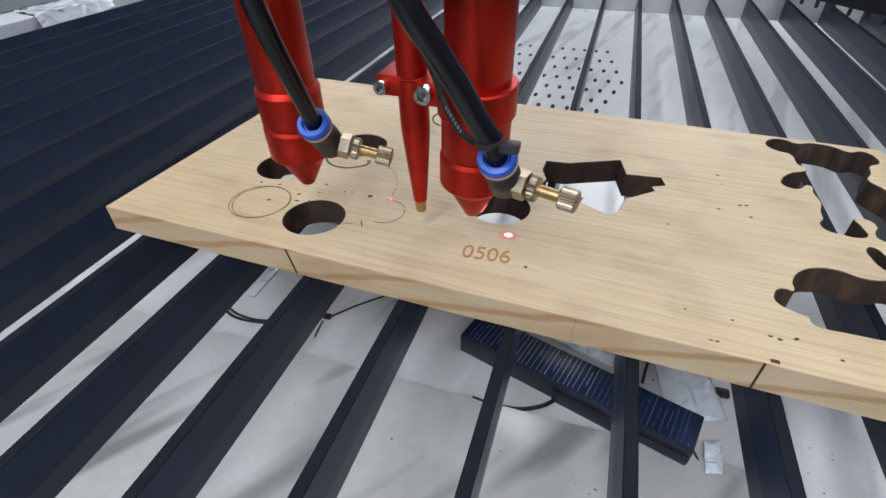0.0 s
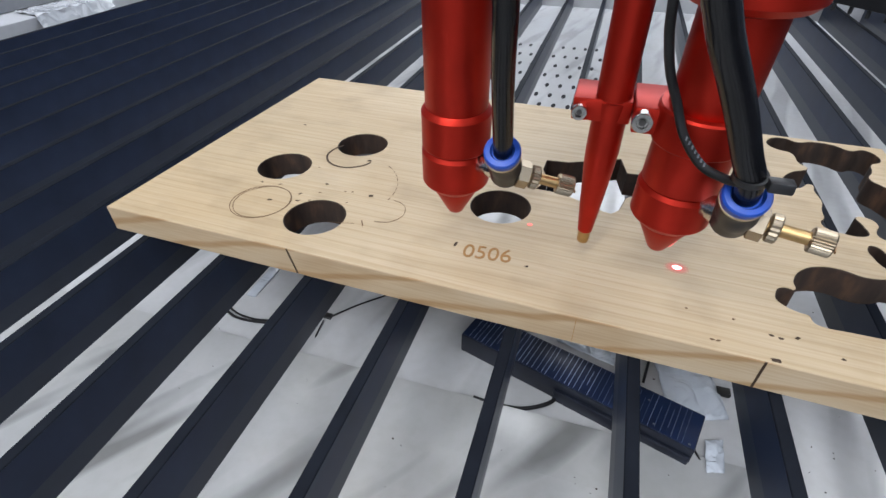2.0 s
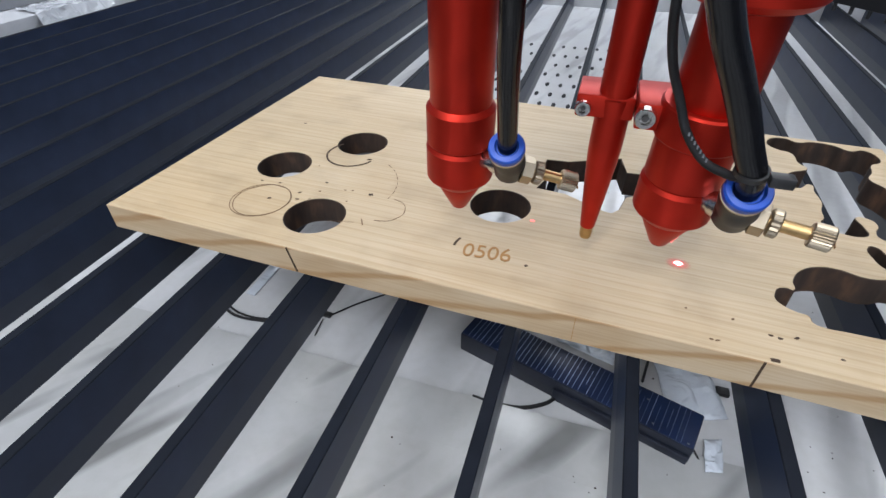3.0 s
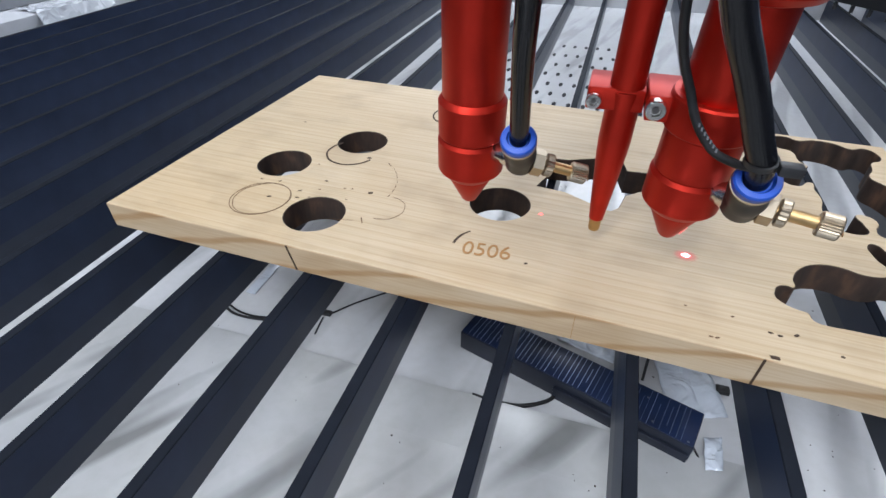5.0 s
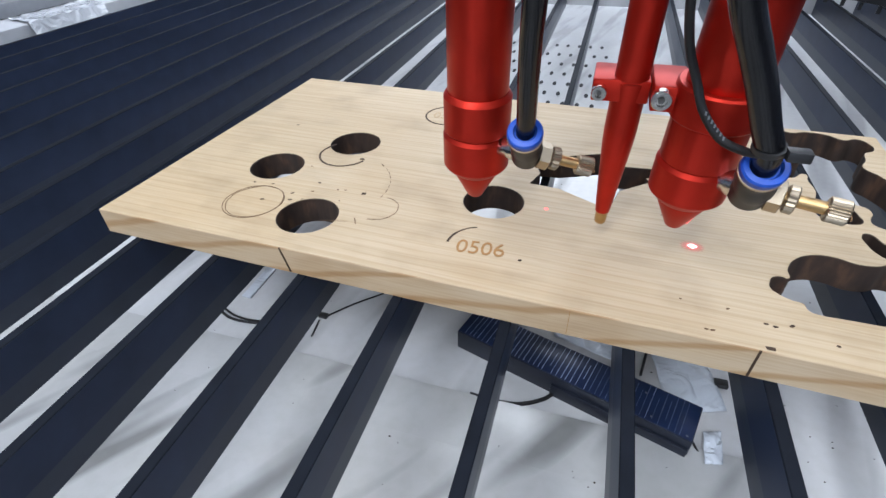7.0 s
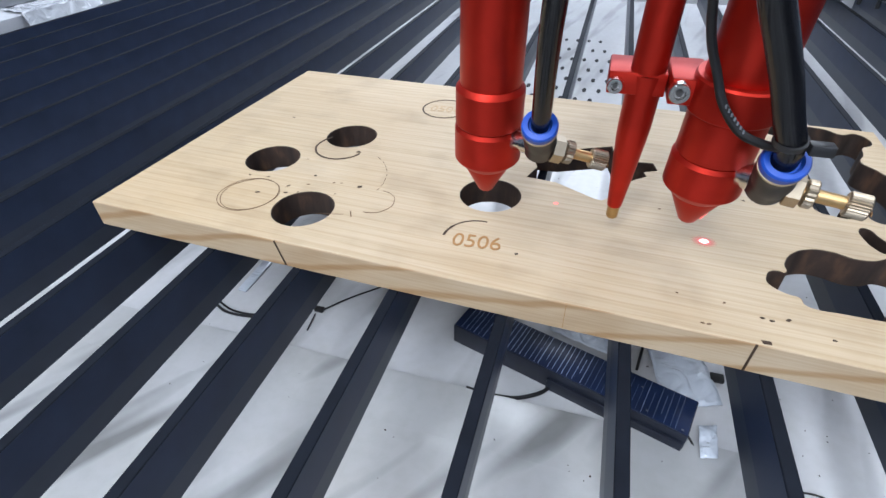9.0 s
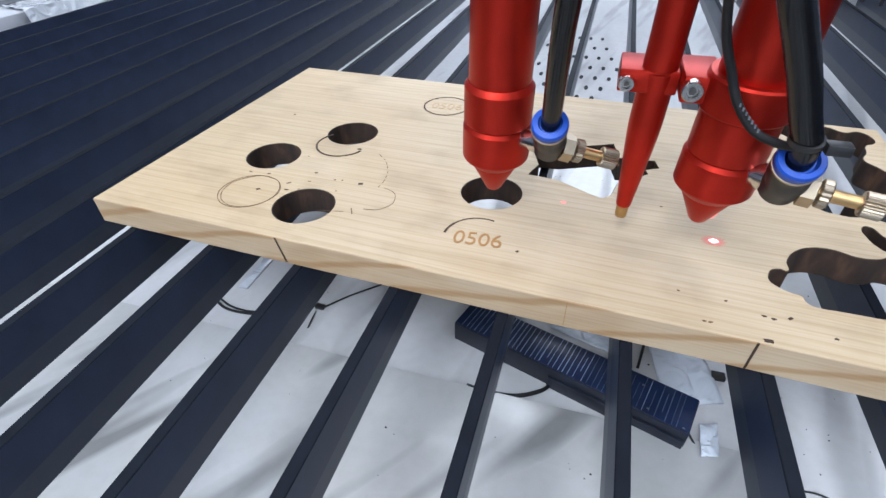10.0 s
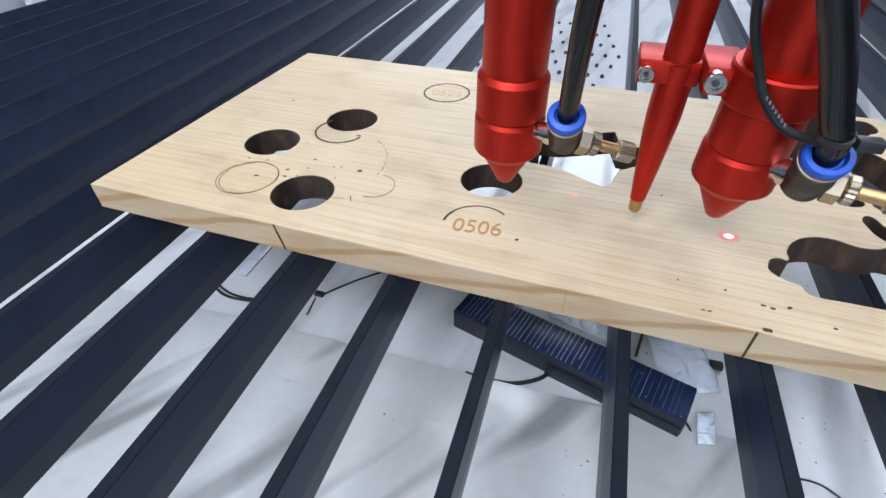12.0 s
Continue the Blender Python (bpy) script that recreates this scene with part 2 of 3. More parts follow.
WRAP = film_material("milky_wrap", (0.60, 0.62, 0.65))

# ---- builders (millimetres in, metres out) ----


def mesh_of(name, bm, mats, smooth=True):
    bmesh.ops.recalc_face_normals(bm, faces=bm.faces)
    me = bpy.data.meshes.new(name)
    bm.to_mesh(me)
    bm.free()
    for m in mats if isinstance(mats, (list, tuple)) else [mats]:
        me.materials.append(m)
    if smooth:
        me.polygons.foreach_set("use_smooth", [True] * len(me.polygons))
        me.set_sharp_from_angle(angle=radians(24))
    return me


def part(name, bm, mats, parent=None, label="", at=None):
    ob = new(name, mesh_of(name, bm, mats))
    if parent:
        ob.parent = parent
    if at is not None:
        ob.matrix_basis = at
    return tagged(ob, label)


def pos(x, y, z, rx=0, ry=0, rz=0):
    return pose(x * MM, y * MM, z * MM, rx, ry, rz)


def lathe(profile, n=48):
    """A turned body about z from (radius, height) pairs, closed at both ends."""
    bm = bmesh.new()
    rings = []
    for r, z in profile:
        rings.append([bm.verts.new((r * MM * math.cos(2 * math.pi * i / n), r * MM * math.sin(2 * math.pi * i / n), z * MM)) for i in range(n)])
    for a, b in zip(rings, rings[1:]):
        for i in range(n):
            bm.faces.new((a[i], a[(i + 1) % n], b[(i + 1) % n], b[i]))
    bm.faces.new(rings[0][::-1])
    bm.faces.new(rings[-1])
    return bm


def block(x0, x1, y0, y1, z0, z1, bevel=0.0, seg=2):
    bm = bmesh.new()
    bmesh.ops.create_cube(bm, size=1)
    for v in bm.verts:
        v.co = Vector(((x0 + x1) / 2 + v.co.x * (x1 - x0), (y0 + y1) / 2 + v.co.y * (y1 - y0), (z0 + z1) / 2 + v.co.z * (z1 - z0))) * MM
    if bevel:
        bmesh.ops.bevel(bm, geom=bm.edges[:], offset=bevel * MM, segments=seg, affect="EDGES", profile=0.5)
    return bm


def sweep(points, radius, n=16, steps=8):
    """A round tube along a smooth line through the points."""
    P = [Vector(p) * MM for p in points]
    P = [2 * P[0] - P[1]] + P + [2 * P[-1] - P[-2]]
    line = []
    for a, b, c, d in zip(P, P[1:], P[2:], P[3:]):
        for i in range(steps):
            t = i / steps
            line.append(0.5 * (2 * b + (c - a) * t + (2 * a - 5 * b + 4 * c - d) * t * t + (3 * b - a - 3 * c + d) * t ** 3))
    line.append(P[-2])
    bm = bmesh.new()
    rings, up = [], Vector((0.3, 0.2, 1)).normalized()
    for i, p in enumerate(line):
        d = (line[min(i + 1, len(line) - 1)] - line[max(i - 1, 0)]).normalized()
        side = d.cross(up)
        if side.length < 0.05:
            side = d.cross(Vector((1, 0, 0)))
        side.normalize()
        u2 = side.cross(d).normalized()
        if rings:
            up = u2
        rings.append([bm.verts.new(p + radius * MM * (math.cos(2 * math.pi * k / n) * side + math.sin(2 * math.pi * k / n) * u2)) for k in range(n)])
    for a, b in zip(rings, rings[1:]):
        for k in range(n):
            bm.faces.new((a[k], a[(k + 1) % n], b[(k + 1) % n], b[k]))
    bm.faces.new(rings[0][::-1])
    bm.faces.new(rings[-1])
    return bm


def annulus(r0, r1, a0=0, a1=360, z0=0.0, z1=0.2, n=64, wob=0.0, seed=0):
    """A flat ring or arc with a little thickness; wob makes its outline uneven."""
    bm = bmesh.new()
    full = abs(a1 - a0) >= 359.9
    m = max(3, int(n * abs(a1 - a0) / 360))
    rows = []
    for i in range(m if full else m + 1):
        a = radians(a0 + (a1 - a0) * i / m)
        k = wob * noise.noise(Vector((math.cos(a) * 2 + seed, math.sin(a) * 2, seed)))
        rows.append([bm.verts.new((r * MM * math.cos(a), r * MM * math.sin(a), z * MM)) for r, z in ((r0 + k, z0), (r1 + k * 0.6, z0), (r1 + k * 0.6, z1), (r0 + k, z1))])
    for i in range(m):
        a, b = rows[i], rows[(i + 1) % len(rows)]
        for j in range(4):
            bm.faces.new((a[j], a[(j + 1) % 4], b[(j + 1) % 4], b[j]))
    if not full:
        bm.faces.new(rows[0][::-1])
        bm.faces.new(rows[-1])
    return bm


def hexagon(r, z0, z1):
    return lathe([(r * 0.9, z0), (r, z0 + 0.3), (r, z1 - 0.3), (r * 0.9, z1)], 6)


def knurled(r, z0, z1, teeth=22, depth=0.35):
    bm = bmesh.new()
    n = teeth * 2
    rings = []
    for rr, z in ((r * 0.88, z0), (r, z0 + 0.5), (r, z1 - 0.5), (r * 0.88, z1)):
        rings.append([bm.verts.new(((rr - (depth if i % 2 else 0)) * MM * math.cos(2 * math.pi * i / n), (rr - (depth if i % 2 else 0)) * MM * math.sin(2 * math.pi * i / n), z * MM)) for i in range(n)])
    for a, b in zip(rings, rings[1:]):
        for i in range(n):
            bm.faces.new((a[i], a[(i + 1) % n], b[(i + 1) % n], b[i]))
    bm.faces.new(rings[0][::-1])
    bm.faces.new(rings[-1])
    return bm


def aim(p, d):
    """A pose at p (mm) whose z axis points along d."""
    return Matrix.Translation(Vector(p) * MM) @ Vector(d).to_track_quat("Z", "Y").to_matrix().to_4x4()


def empty(name, x=0, y=0, z=0, rz=0):
    ob = new(name)
    ob.empty_display_size = 0.02
    ob.matrix_basis = pos(x, y, z, 0, 0, rz)
    return ob


def curve_mesh(loops, depth, name, bevel=0.0):
    """The area inside the first loop, less the others, as a plate of that depth (mm) under z = 0. Each loop: (points, smooth)."""
    cu = bpy.data.curves.new(name, "CURVE")
    cu.dimensions, cu.fill_mode, cu.extrude = "2D", "BOTH", depth / 2 * MM - bevel * MM
    cu.bevel_depth, cu.bevel_resolution, cu.offset = bevel * MM, 2, -bevel * MM
    cu.resolution_u = 8
    for pts, smooth in loops:
        if smooth:
            sp = cu.splines.new("BEZIER")
            sp.bezier_points.add(len(pts) - 1)
            for bp, p in zip(sp.bezier_points, pts):
                bp.co = (p[0] * MM, p[1] * MM, 0)
                bp.handle_left_type = bp.handle_right_type = "AUTO"
        else:
            sp = cu.splines.new("POLY")
            sp.points.add(len(pts) - 1)
            for q, p in zip(sp.points, pts):
                q.co = (p[0] * MM, p[1] * MM, 0, 1)
        sp.use_cyclic_u = True
    tmp = new(name, cu)
    me = bpy.data.meshes.new_from_object(tmp.evaluated_get(bpy.context.evaluated_depsgraph_get()))
    bpy.data.objects.remove(tmp)
    me.transform(Matrix.Translation((0, 0, -depth / 2 * MM)))
    me.name = name
    return me


def lettering(text, size, depth, name):
    cu = bpy.data.curves.new(name, "FONT")
    cu.body, cu.size, cu.extrude, cu.align_x, cu.align_y = text, size * MM, depth * MM, "CENTER", "CENTER"
    tmp = new(name, cu)
    me = bpy.data.meshes.new_from_object(tmp.evaluated_get(bpy.context.evaluated_depsgraph_get()))
    bpy.data.objects.remove(tmp)
    return me


# ---- unseen hall added round the machine to shape light and reflections ----
FLOOR = -75.0


def setting(name, bm, mats, label=""):
    return tagged(part(name, bm, mats), label, name.split("_")[0], kind="structure")


def hall():
    setting("ceiling", block(-4000, 4000, -4000, 4000, 3200, 3300), GLOW_CEILING, "unseen glowing ceiling added as soft overhead light")
    setting("floor", block(-4000, 4000, -4000, 4000, -900, -850), WALLM, "grey workshop floor")
    for n, b in (("wall_north", (-4100, 4100, 4000, 4100)), ("wall_south", (-4100, 4100, -4100, -4000)), ("wall_east", (4000, 4100, -4000, 4000)), ("wall_west", (-4100, -4000, -4000, 4000))):
        setting(n, block(*b, -900, 3300), WALLM if n == "wall_south" else DARKWALL, "pale workshop wall" if n == "wall_south" else "unseen dark blue-grey wall added to keep slat reflections dark")
    # unseen parallel beams half a metre apart, added to stripe the reflections
    for i in range(12):
        off = -0.62 + 0.5 * i
        half = math.sqrt(3.9 ** 2 * 2 - off * off) - 1.9
        bm = block(-half * 1000, half * 1000, -85, 85, 3000, 3190)
        bm.transform(Matrix.Translation((-0.788 * off, 0.616 * off, 0)) @ Matrix.Rotation(radians(52), 4, "Z"))
        setting("beam_%d" % i, bm, BEAMM, "dark steel roof beam")


hall()

# ---- the cutting bed ----


def tray():
    t = tagged(empty("tray", 0, 0, FLOOR), "white enamelled catch tray under the slats, dusty", "tray", kind="structure")
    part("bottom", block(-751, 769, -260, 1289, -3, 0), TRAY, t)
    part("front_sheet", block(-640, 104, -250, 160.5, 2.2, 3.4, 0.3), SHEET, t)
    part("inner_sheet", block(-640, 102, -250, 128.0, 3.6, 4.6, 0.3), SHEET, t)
    # rows of oval vent slots, staggered: discs painted near black for their dark depth
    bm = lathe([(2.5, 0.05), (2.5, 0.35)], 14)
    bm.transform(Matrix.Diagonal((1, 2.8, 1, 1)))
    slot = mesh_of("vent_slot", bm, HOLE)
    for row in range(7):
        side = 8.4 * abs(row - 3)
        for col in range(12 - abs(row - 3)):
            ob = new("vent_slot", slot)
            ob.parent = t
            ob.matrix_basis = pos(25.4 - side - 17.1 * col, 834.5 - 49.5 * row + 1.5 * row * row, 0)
    bm = bmesh.new()
    rnd = random.Random(4)
    for _ in range(420):
        x, y = rnd.uniform(-230, 260), rnd.uniform(60, 420)
        r = rnd.choice((0.25, 0.3, 0.4, 0.55)) * MM
        if 20 < x < 70 or rnd.random() < 0.35 or x > 100:
            z = (0.1 if y > 160 or x > 101 else 4.7 if y < 128 else 3.5) * MM
            vs = [bm.verts.new((x * MM + r * math.cos(a) * rnd.uniform(0.6, 1.5), y * MM + r * math.sin(a), z + 0.0002)) for a in (0, 1.3, 2.6, 3.9, 5.2)]
            top = bm.verts.new((x * MM, y * MM, z + 0.0007))
            for i in range(5):
                bm.faces.new((vs[i], vs[(i + 1) % 5], top))
    tagged(part("soot_crumbs", bm, CHAR, t), "black soot crumbs", kind="stuff")
    return t


tray()


def bed_frame():
    f = tagged(empty("bed_frame", 0, 0, 0), "grey painted steel frame round the slat bed", "frame", kind="structure")
    part("rear_bar", block(-820, 820, 904, 930, -30.5, 110, 1.5), FRAME, f)
    part("rear_wall", block(-820, 820, 1290, 1300, FLOOR, 260), FRAME, f)
    part("left_bar", block(-800, -706, -260, 903, -40, 6, 2), FRAME, f)
    part("left_lip", block(-800, -762, -260, 903, 6.5, 24, 2), DARKGREY, f)
    part("left_skirt", block(-762, -752, -260, 1290, FLOOR, -41), FRAME, f)
    part("right_skirt", block(770, 780, -260, 1300, FLOOR, -41), FRAME, f)
    part("right_bar", block(765, 815, -260, 903, -40, 6, 2), FRAME, f)
    part("cabinet", block(-798, 813, -298, 1299, -849, FLOOR - 4, 4), FRAME, f)
    part("front_bar", block(-840, 815, -300, -262, FLOOR, 6, 2), FRAME, f)


bed_frame()
BED = -2.4
SLAT_X = [-18.45 + 50.8 * k for k in range(-13, 16)]


def slats():
    bm = block(-2.5, 2.5, -261.8, 903.8, -18.5, 0)
    rim = [e for e in bm.edges if all(v.co.z > -0.001 for v in e.verts)]
    bmesh.ops.bevel(bm, geom=rim, offset=0.4 * MM, segments=1, affect="EDGES")
    first = tagged(part("slat", bm, SLAT), "black anodised aluminium slat of the cutting bed", "slat", "slats of the bed")
    first.data.materials.append(SLAT_SHADE)
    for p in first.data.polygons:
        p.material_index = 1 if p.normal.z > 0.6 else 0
    part("foot", block(-2.5, 2.5, -261.8, 903.8, -29, -18.5), FOOT, first, "lower foot of the slat, painted lighter as tray reflection")
    first.matrix_basis = pos(SLAT_X[0], 0, BED)
    for x in SLAT_X[1:]:
        copy_thing(first, pos(x, 0, BED))


slats()


def guide_rail():
    """The dark rail with hanging bolt heads beyond the far corner of the bed."""
    r = tagged(empty("guide_rail", 233, 788, 0, -55), "black guide rail with hanging bolt heads", "rail")
    part("bar", block(-60, 230, 0, 46, 20, 66, 1), BLACK, r)
    b = mesh_of("bolt_head", lathe([(2.0, 11.5), (2.3, 12), (2.3, 19.9)], 12), BLACK)
    for i in range(12):
        ob = new("bolt_head", b)
        ob.parent = r
        ob.matrix_basis = pos(-40 + 22 * i, 4, 0)


guide_rail()

# ---- the pine board ----
TOP = 12.6
THICK = TOP - BED
SKEW = 3.0 / 408.0
LENGTH, WIDTH = 408.0, 215.0
HOLES = [(64.5, 71.0), (111.4, 29.3), (95.9, 112.4), (199.4, 71.0)]


def circle(cx, cy, r, n=40):
    return [(cx + r * math.cos(2 * math.pi * i / n), cy + r * math.sin(2 * math.pi * i / n)) for i in range(n)]


RABBIT = [(342, 204), (347.5, 211), (354, 211.3), (359, 208), (369, 211.5), (380, 210.5), (388.4, 205), (396.5, 208.5), (401.3, 203), (401, 194), (395.5, 189), (393, 178.5),
          (389.5, 168), (395, 160), (401, 146), (400, 128), (394, 112), (386, 103), (379, 105), (378.7, 110), (381, 116), (379, 121.5), (372.5, 122), (373.5, 113), (374, 105.8), (369.5, 102.8),
          (363, 103.2), (357, 105), (355, 110), (357.3, 115), (357.8, 123), (359.6, 132), (358, 143), (357.5, 151), (349.5, 144.3), (343.6, 147.5), (344.3, 154), (350, 163), (359.5, 171.5), (356, 177), (353.2, 190.5), (346.8, 193), (342, 198)]
LEAPER = [(326.2, 44.5), (328, 48.3), (331, 49.5), (333.6, 49), (334.6, 56), (338.7, 64.3), (346.3, 70), (355, 71), (363.4, 68.5), (371, 69.5), (378, 73), (386, 70), (390, 60), (386, 49), (377, 46), (372, 44),
          (380, 40), (379, 34), (370, 30.5), (361.7, 30), (354.3, 29.8), (348, 29.6), (342, 29.4), (338, 30.6), (336.8, 34.5), (332.9, 35.4), (328.5, 37.6), (326, 40.5)]
EAR = [(371, 93.5), (373.8, 95.8), (377.5, 90), (381, 81), (377, 77), (373.5, 80), (371.4, 85.5)]
STAR = [(213, 130.4), (226, 132), (255, 146.5), (259.7, 129.5), (278.9, 131.9), (281.2, 124), (274.1, 120), (275.7, 115.4), (261, 101.5), (258.5, 88), (255.1, 83.6), (251.5, 84.2), (230, 94.5), (214, 95.5), (217.4, 107.8), (213, 119)]


def pine_board():
    outline = [(0, 0), (LENGTH, SKEW * LENGTH), (LENGTH, WIDTH), (0, WIDTH)]
    loops = [(outline, False)] + [(circle(x, y, 15.8), False) for x, y in HOLES] + [(RABBIT, True), (LEAPER, True), (EAR, True), (STAR, False)]
    me = curve_mesh(loops, THICK - 0.02, "pine_board", 0.7)
    me.materials.clear()
    me.materials.append(WOOD), me.materials.append(CHAR), me.materials.append(EDGE)
    e = 1.5 * MM
    for p in me.polygons:
        c = p.center
        inner = e < c.x < LENGTH * MM - e and e + SKEW * c.x < c.y < WIDTH * MM - e
        p.material_index = 0 if abs(p.normal.z) > 0.8 else 1 if inner else 2
        p.use_smooth = False
    ob = new("pine_board", me)
    ob.matrix_basis = pos(-242.2, 159.9, TOP, 0, 0, -2.7)
    return tagged(ob, "pale pine board with laser-cut round, star and rabbit-shaped openings", "board")


board = pine_board()


def mark(name, bm, mat, x, y, label="", rz=0):
    return part(name, bm, mat, board, label, pos(x, y, 0, 0, 0, rz))


def board_marks():
    mark("burnt_ring", annulus(15.9, 16.25, wob=0.3, seed=1), SINGE, 75.6, 32.2, "thin burnt ring")
    mark("burnt_ring", annulus(15.3, 15.6, wob=0.6, seed=5), SINGE, 76.6, 32.4)
    mark("burnt_ring", annulus(15.2, 16.4, 140, 342, wob=0.3, seed=2), BURN, 97.0, 96.5, "burnt ring beside an opening")
    mark("burnt_ring", annulus(15.2, 16.3, wob=0.4, seed=3), BURN, 139.0, 171.5, "burnt ring round a number")
    mark("scorched_arc", annulus(10.6, 10.85, -95, 88, wob=0.5, seed=4), SINGE, 143.6, 46.2, "faint scorched arc")
    mark("scorch_tick", block(-0.3, 0.3, -2.6, 2.6, 0.02, 0.14), SINGE, 137.6, 31.8, "", 32)
    mark("scorched_line", block(-7, 7, -0.12, 0.12, 0.02, 0.12), SINGE, 127.0, 28.6, "", 14)
    for a in range(-6, 52, 8):
        mark("scorch_dash", annulus(37.0, 37.35, a, a + 3.0 + (a % 3), wob=0.2, seed=a), SINGE, 103.5, 60.5)
    for txt, x, y, s, m in (("0506", 204.2, 29.6, 11.0, TOAST), ("0506", 139.6, 171.0, 10.5, TOAST_PALE)):
        me = lettering(txt, s, 0.12, "engraved_number")
        me.materials.append(m)
        co = [v.co.copy() for v in me.vertices]
        mid = [(min(c[i] for c in co) + max(c[i] for c in co)) / 2 for i in (0, 1)]
        span = [max(c[i] for c in co) - min(c[i] for c in co) for i in (0, 1)]
        me.transform(Matrix.Diagonal((s * 2.05 * MM / span[0], s * 0.88 * MM / span[1], 1, 1)) @ Matrix.Translation((-mid[0], -mid[1], 0)))
        ob = new("engraved_number", me)
        ob.parent = board
        ob.matrix_basis = pos(x, y, 0.1, 0, 0, 6.5)
        tagged(ob, "brown laser-engraved number")
    rnd = random.Random(2)
    specks = [(223.5, 26.3, 1.0), (290.6, 22.2, .8), (308, 21.7, .8), (299.5, 7.6, .8), (301.8, 7.7, .8), (321, 17.3, 1.0), (324.2, 16.8, 1.1), (330, 19, 1.2), (321, 4.3, 1.8), (344, 13.1, .9), (309.6, 146, 1.1), (311.4, 136, .8),
              (318.8, 115, 1.2), (321.8, 116, 1.1), (323, 104.5, 1.1), (308, 107.5, 1.1), (75.1, 51.1, 1.0), (63.7, 49.8, 0.9), (79.3, 35.2, 1.3), (91.7, 45.9, 1.1), (94.2, 39.4, 1.1), (100.3, 41.8, 0.9), (100.4, 60.2, 1.0), (101.4, 50.7, .8),
              (114.2, 56.5, .8), (118.3, 57.4, .8), (120.5, 46.4, .7), (85.5, 76.1, .6), (43.2, 126.5, .9), (283.2, 83.7, .8), (110.5, 93.5, 1.6)]
    for x, y, r in specks:
        bm = lathe([(r * 0.62, 0.02), (r * 0.62, 0.16)], 11)
        long = rnd.uniform(1.2, 1.75)
        for v in bm.verts:
            k = 1 + 0.6 * noise.noise(Vector((v.co.x * 1500 + x, v.co.y * 1500 + y, 0)))
            v.co.x *= k * long
            v.co.y *= k * 0.85
        mark("burnt_speck", bm, BURN if r > 0.85 else SINGE, x, y, "", rnd.uniform(-15, 35))
    mark("burnt_chip", block(-1.2, 1.2, -0.9, 0.9, 0.02, 0.2), BURN, 129.8, 57.0, "small black burnt nick", 20)
    # scorched score lines down the front edge
    for x, tilt in ((113.2, -14), (317.5, 1)):
        bm = block(-0.45, 0.45, -0.25, 0.2, -THICK + 0.5, -0.2)
        bm.transform(Matrix.Rotation(radians(tilt), 4, "Y"))
        mark("score_line", bm, BURN, x, SKEW * x, "burnt score line down the edge")
    # glued joint between two lengths of timber
    for k in range(6):
        mark("finger_joint", block(-4.5, 4.5, -0.09, 0.09, -0.02, 0.03), TOAST_PALE, 249.5 + 1.3 * (k % 2), 12 + 4.1 * k)
    mark("glue_joint", block(-0.12, 0.12, -0.04, 0.05, -THICK + 1, -0.8), TOAST, 249.5, SKEW * 249.5)


board_marks()

# burnt line that grows behind the cutting beam: short lengths of char that come up to the surface
CUT_CENTRE, CUT_R = (203.6, 30.4), 15.9
CUT = []
for i in range(34):
    a = 180 - 4.0 * i
    w = 0.75 if i < 8 else 0.5
    CUT.append((part("char_line", annulus(CUT_R - w, CUT_R + w * 0.6, 0, -4.2, 0, 0.5, 180, 0.1, i), BURN, board, "fresh burnt line" if i == 0 else "", pos(*CUT_CENTRE, -0.9, 0, 0, a + 2.7)), a))

# ---- things on the tray ----


def dark_panel():
    """A narrow dark panel with silver lines that lies askew on the tray."""
    t = tagged(empty("dark_panel", -52.2, 193.1, FLOOR + 0.05, -17.2), "blue-black panel strip with fine silver lines on the tray", "panel")
    part("base", block(0, 130, 0, 22.8, 0.0, 13.8, 0.6), NAVY, t)
    part("step", block(60, 129.4, -1.6, -0.1, 0.0, 8.5, 0.4), NAVY, t)
    part("face", block(0.5, 129.5, 0.5, 22.3, 13.9, 14.4, 0.2), SOLAR, t)
    rnd = random.Random(7)
    x = 5.0
    while x < 126:
        a, b = (1.0, 22.0) if rnd.random() < 0.8 else (rnd.uniform(1.2, 7), rnd.uniform(14, 21))
        w = rnd.choice((0.12, 0.15, 0.18))
        part("silver_line", block(x - w, x + w, a, b, 14.42, 14.5), DULL if x > 78 and abs(x - 108) > 1.8 else LINE, t)
        x += rnd.choice((2.3, 2.7, 2.7, 3.0))
    for x, y in ((110, 3.5), (127, 2.0), (104, 16)):
        part("chip", block(x - 0.6, x + 0.6, y - 0.4, y + 0.4, 14.42, 14.6), PALE, t)
    part("lead", sweep([(130.3, 8, 5), (136, 4, 2), (140, 1, 0.9), (142, -4, 0.8)], 0.55, 8), RUBBER, t)


dark_panel()


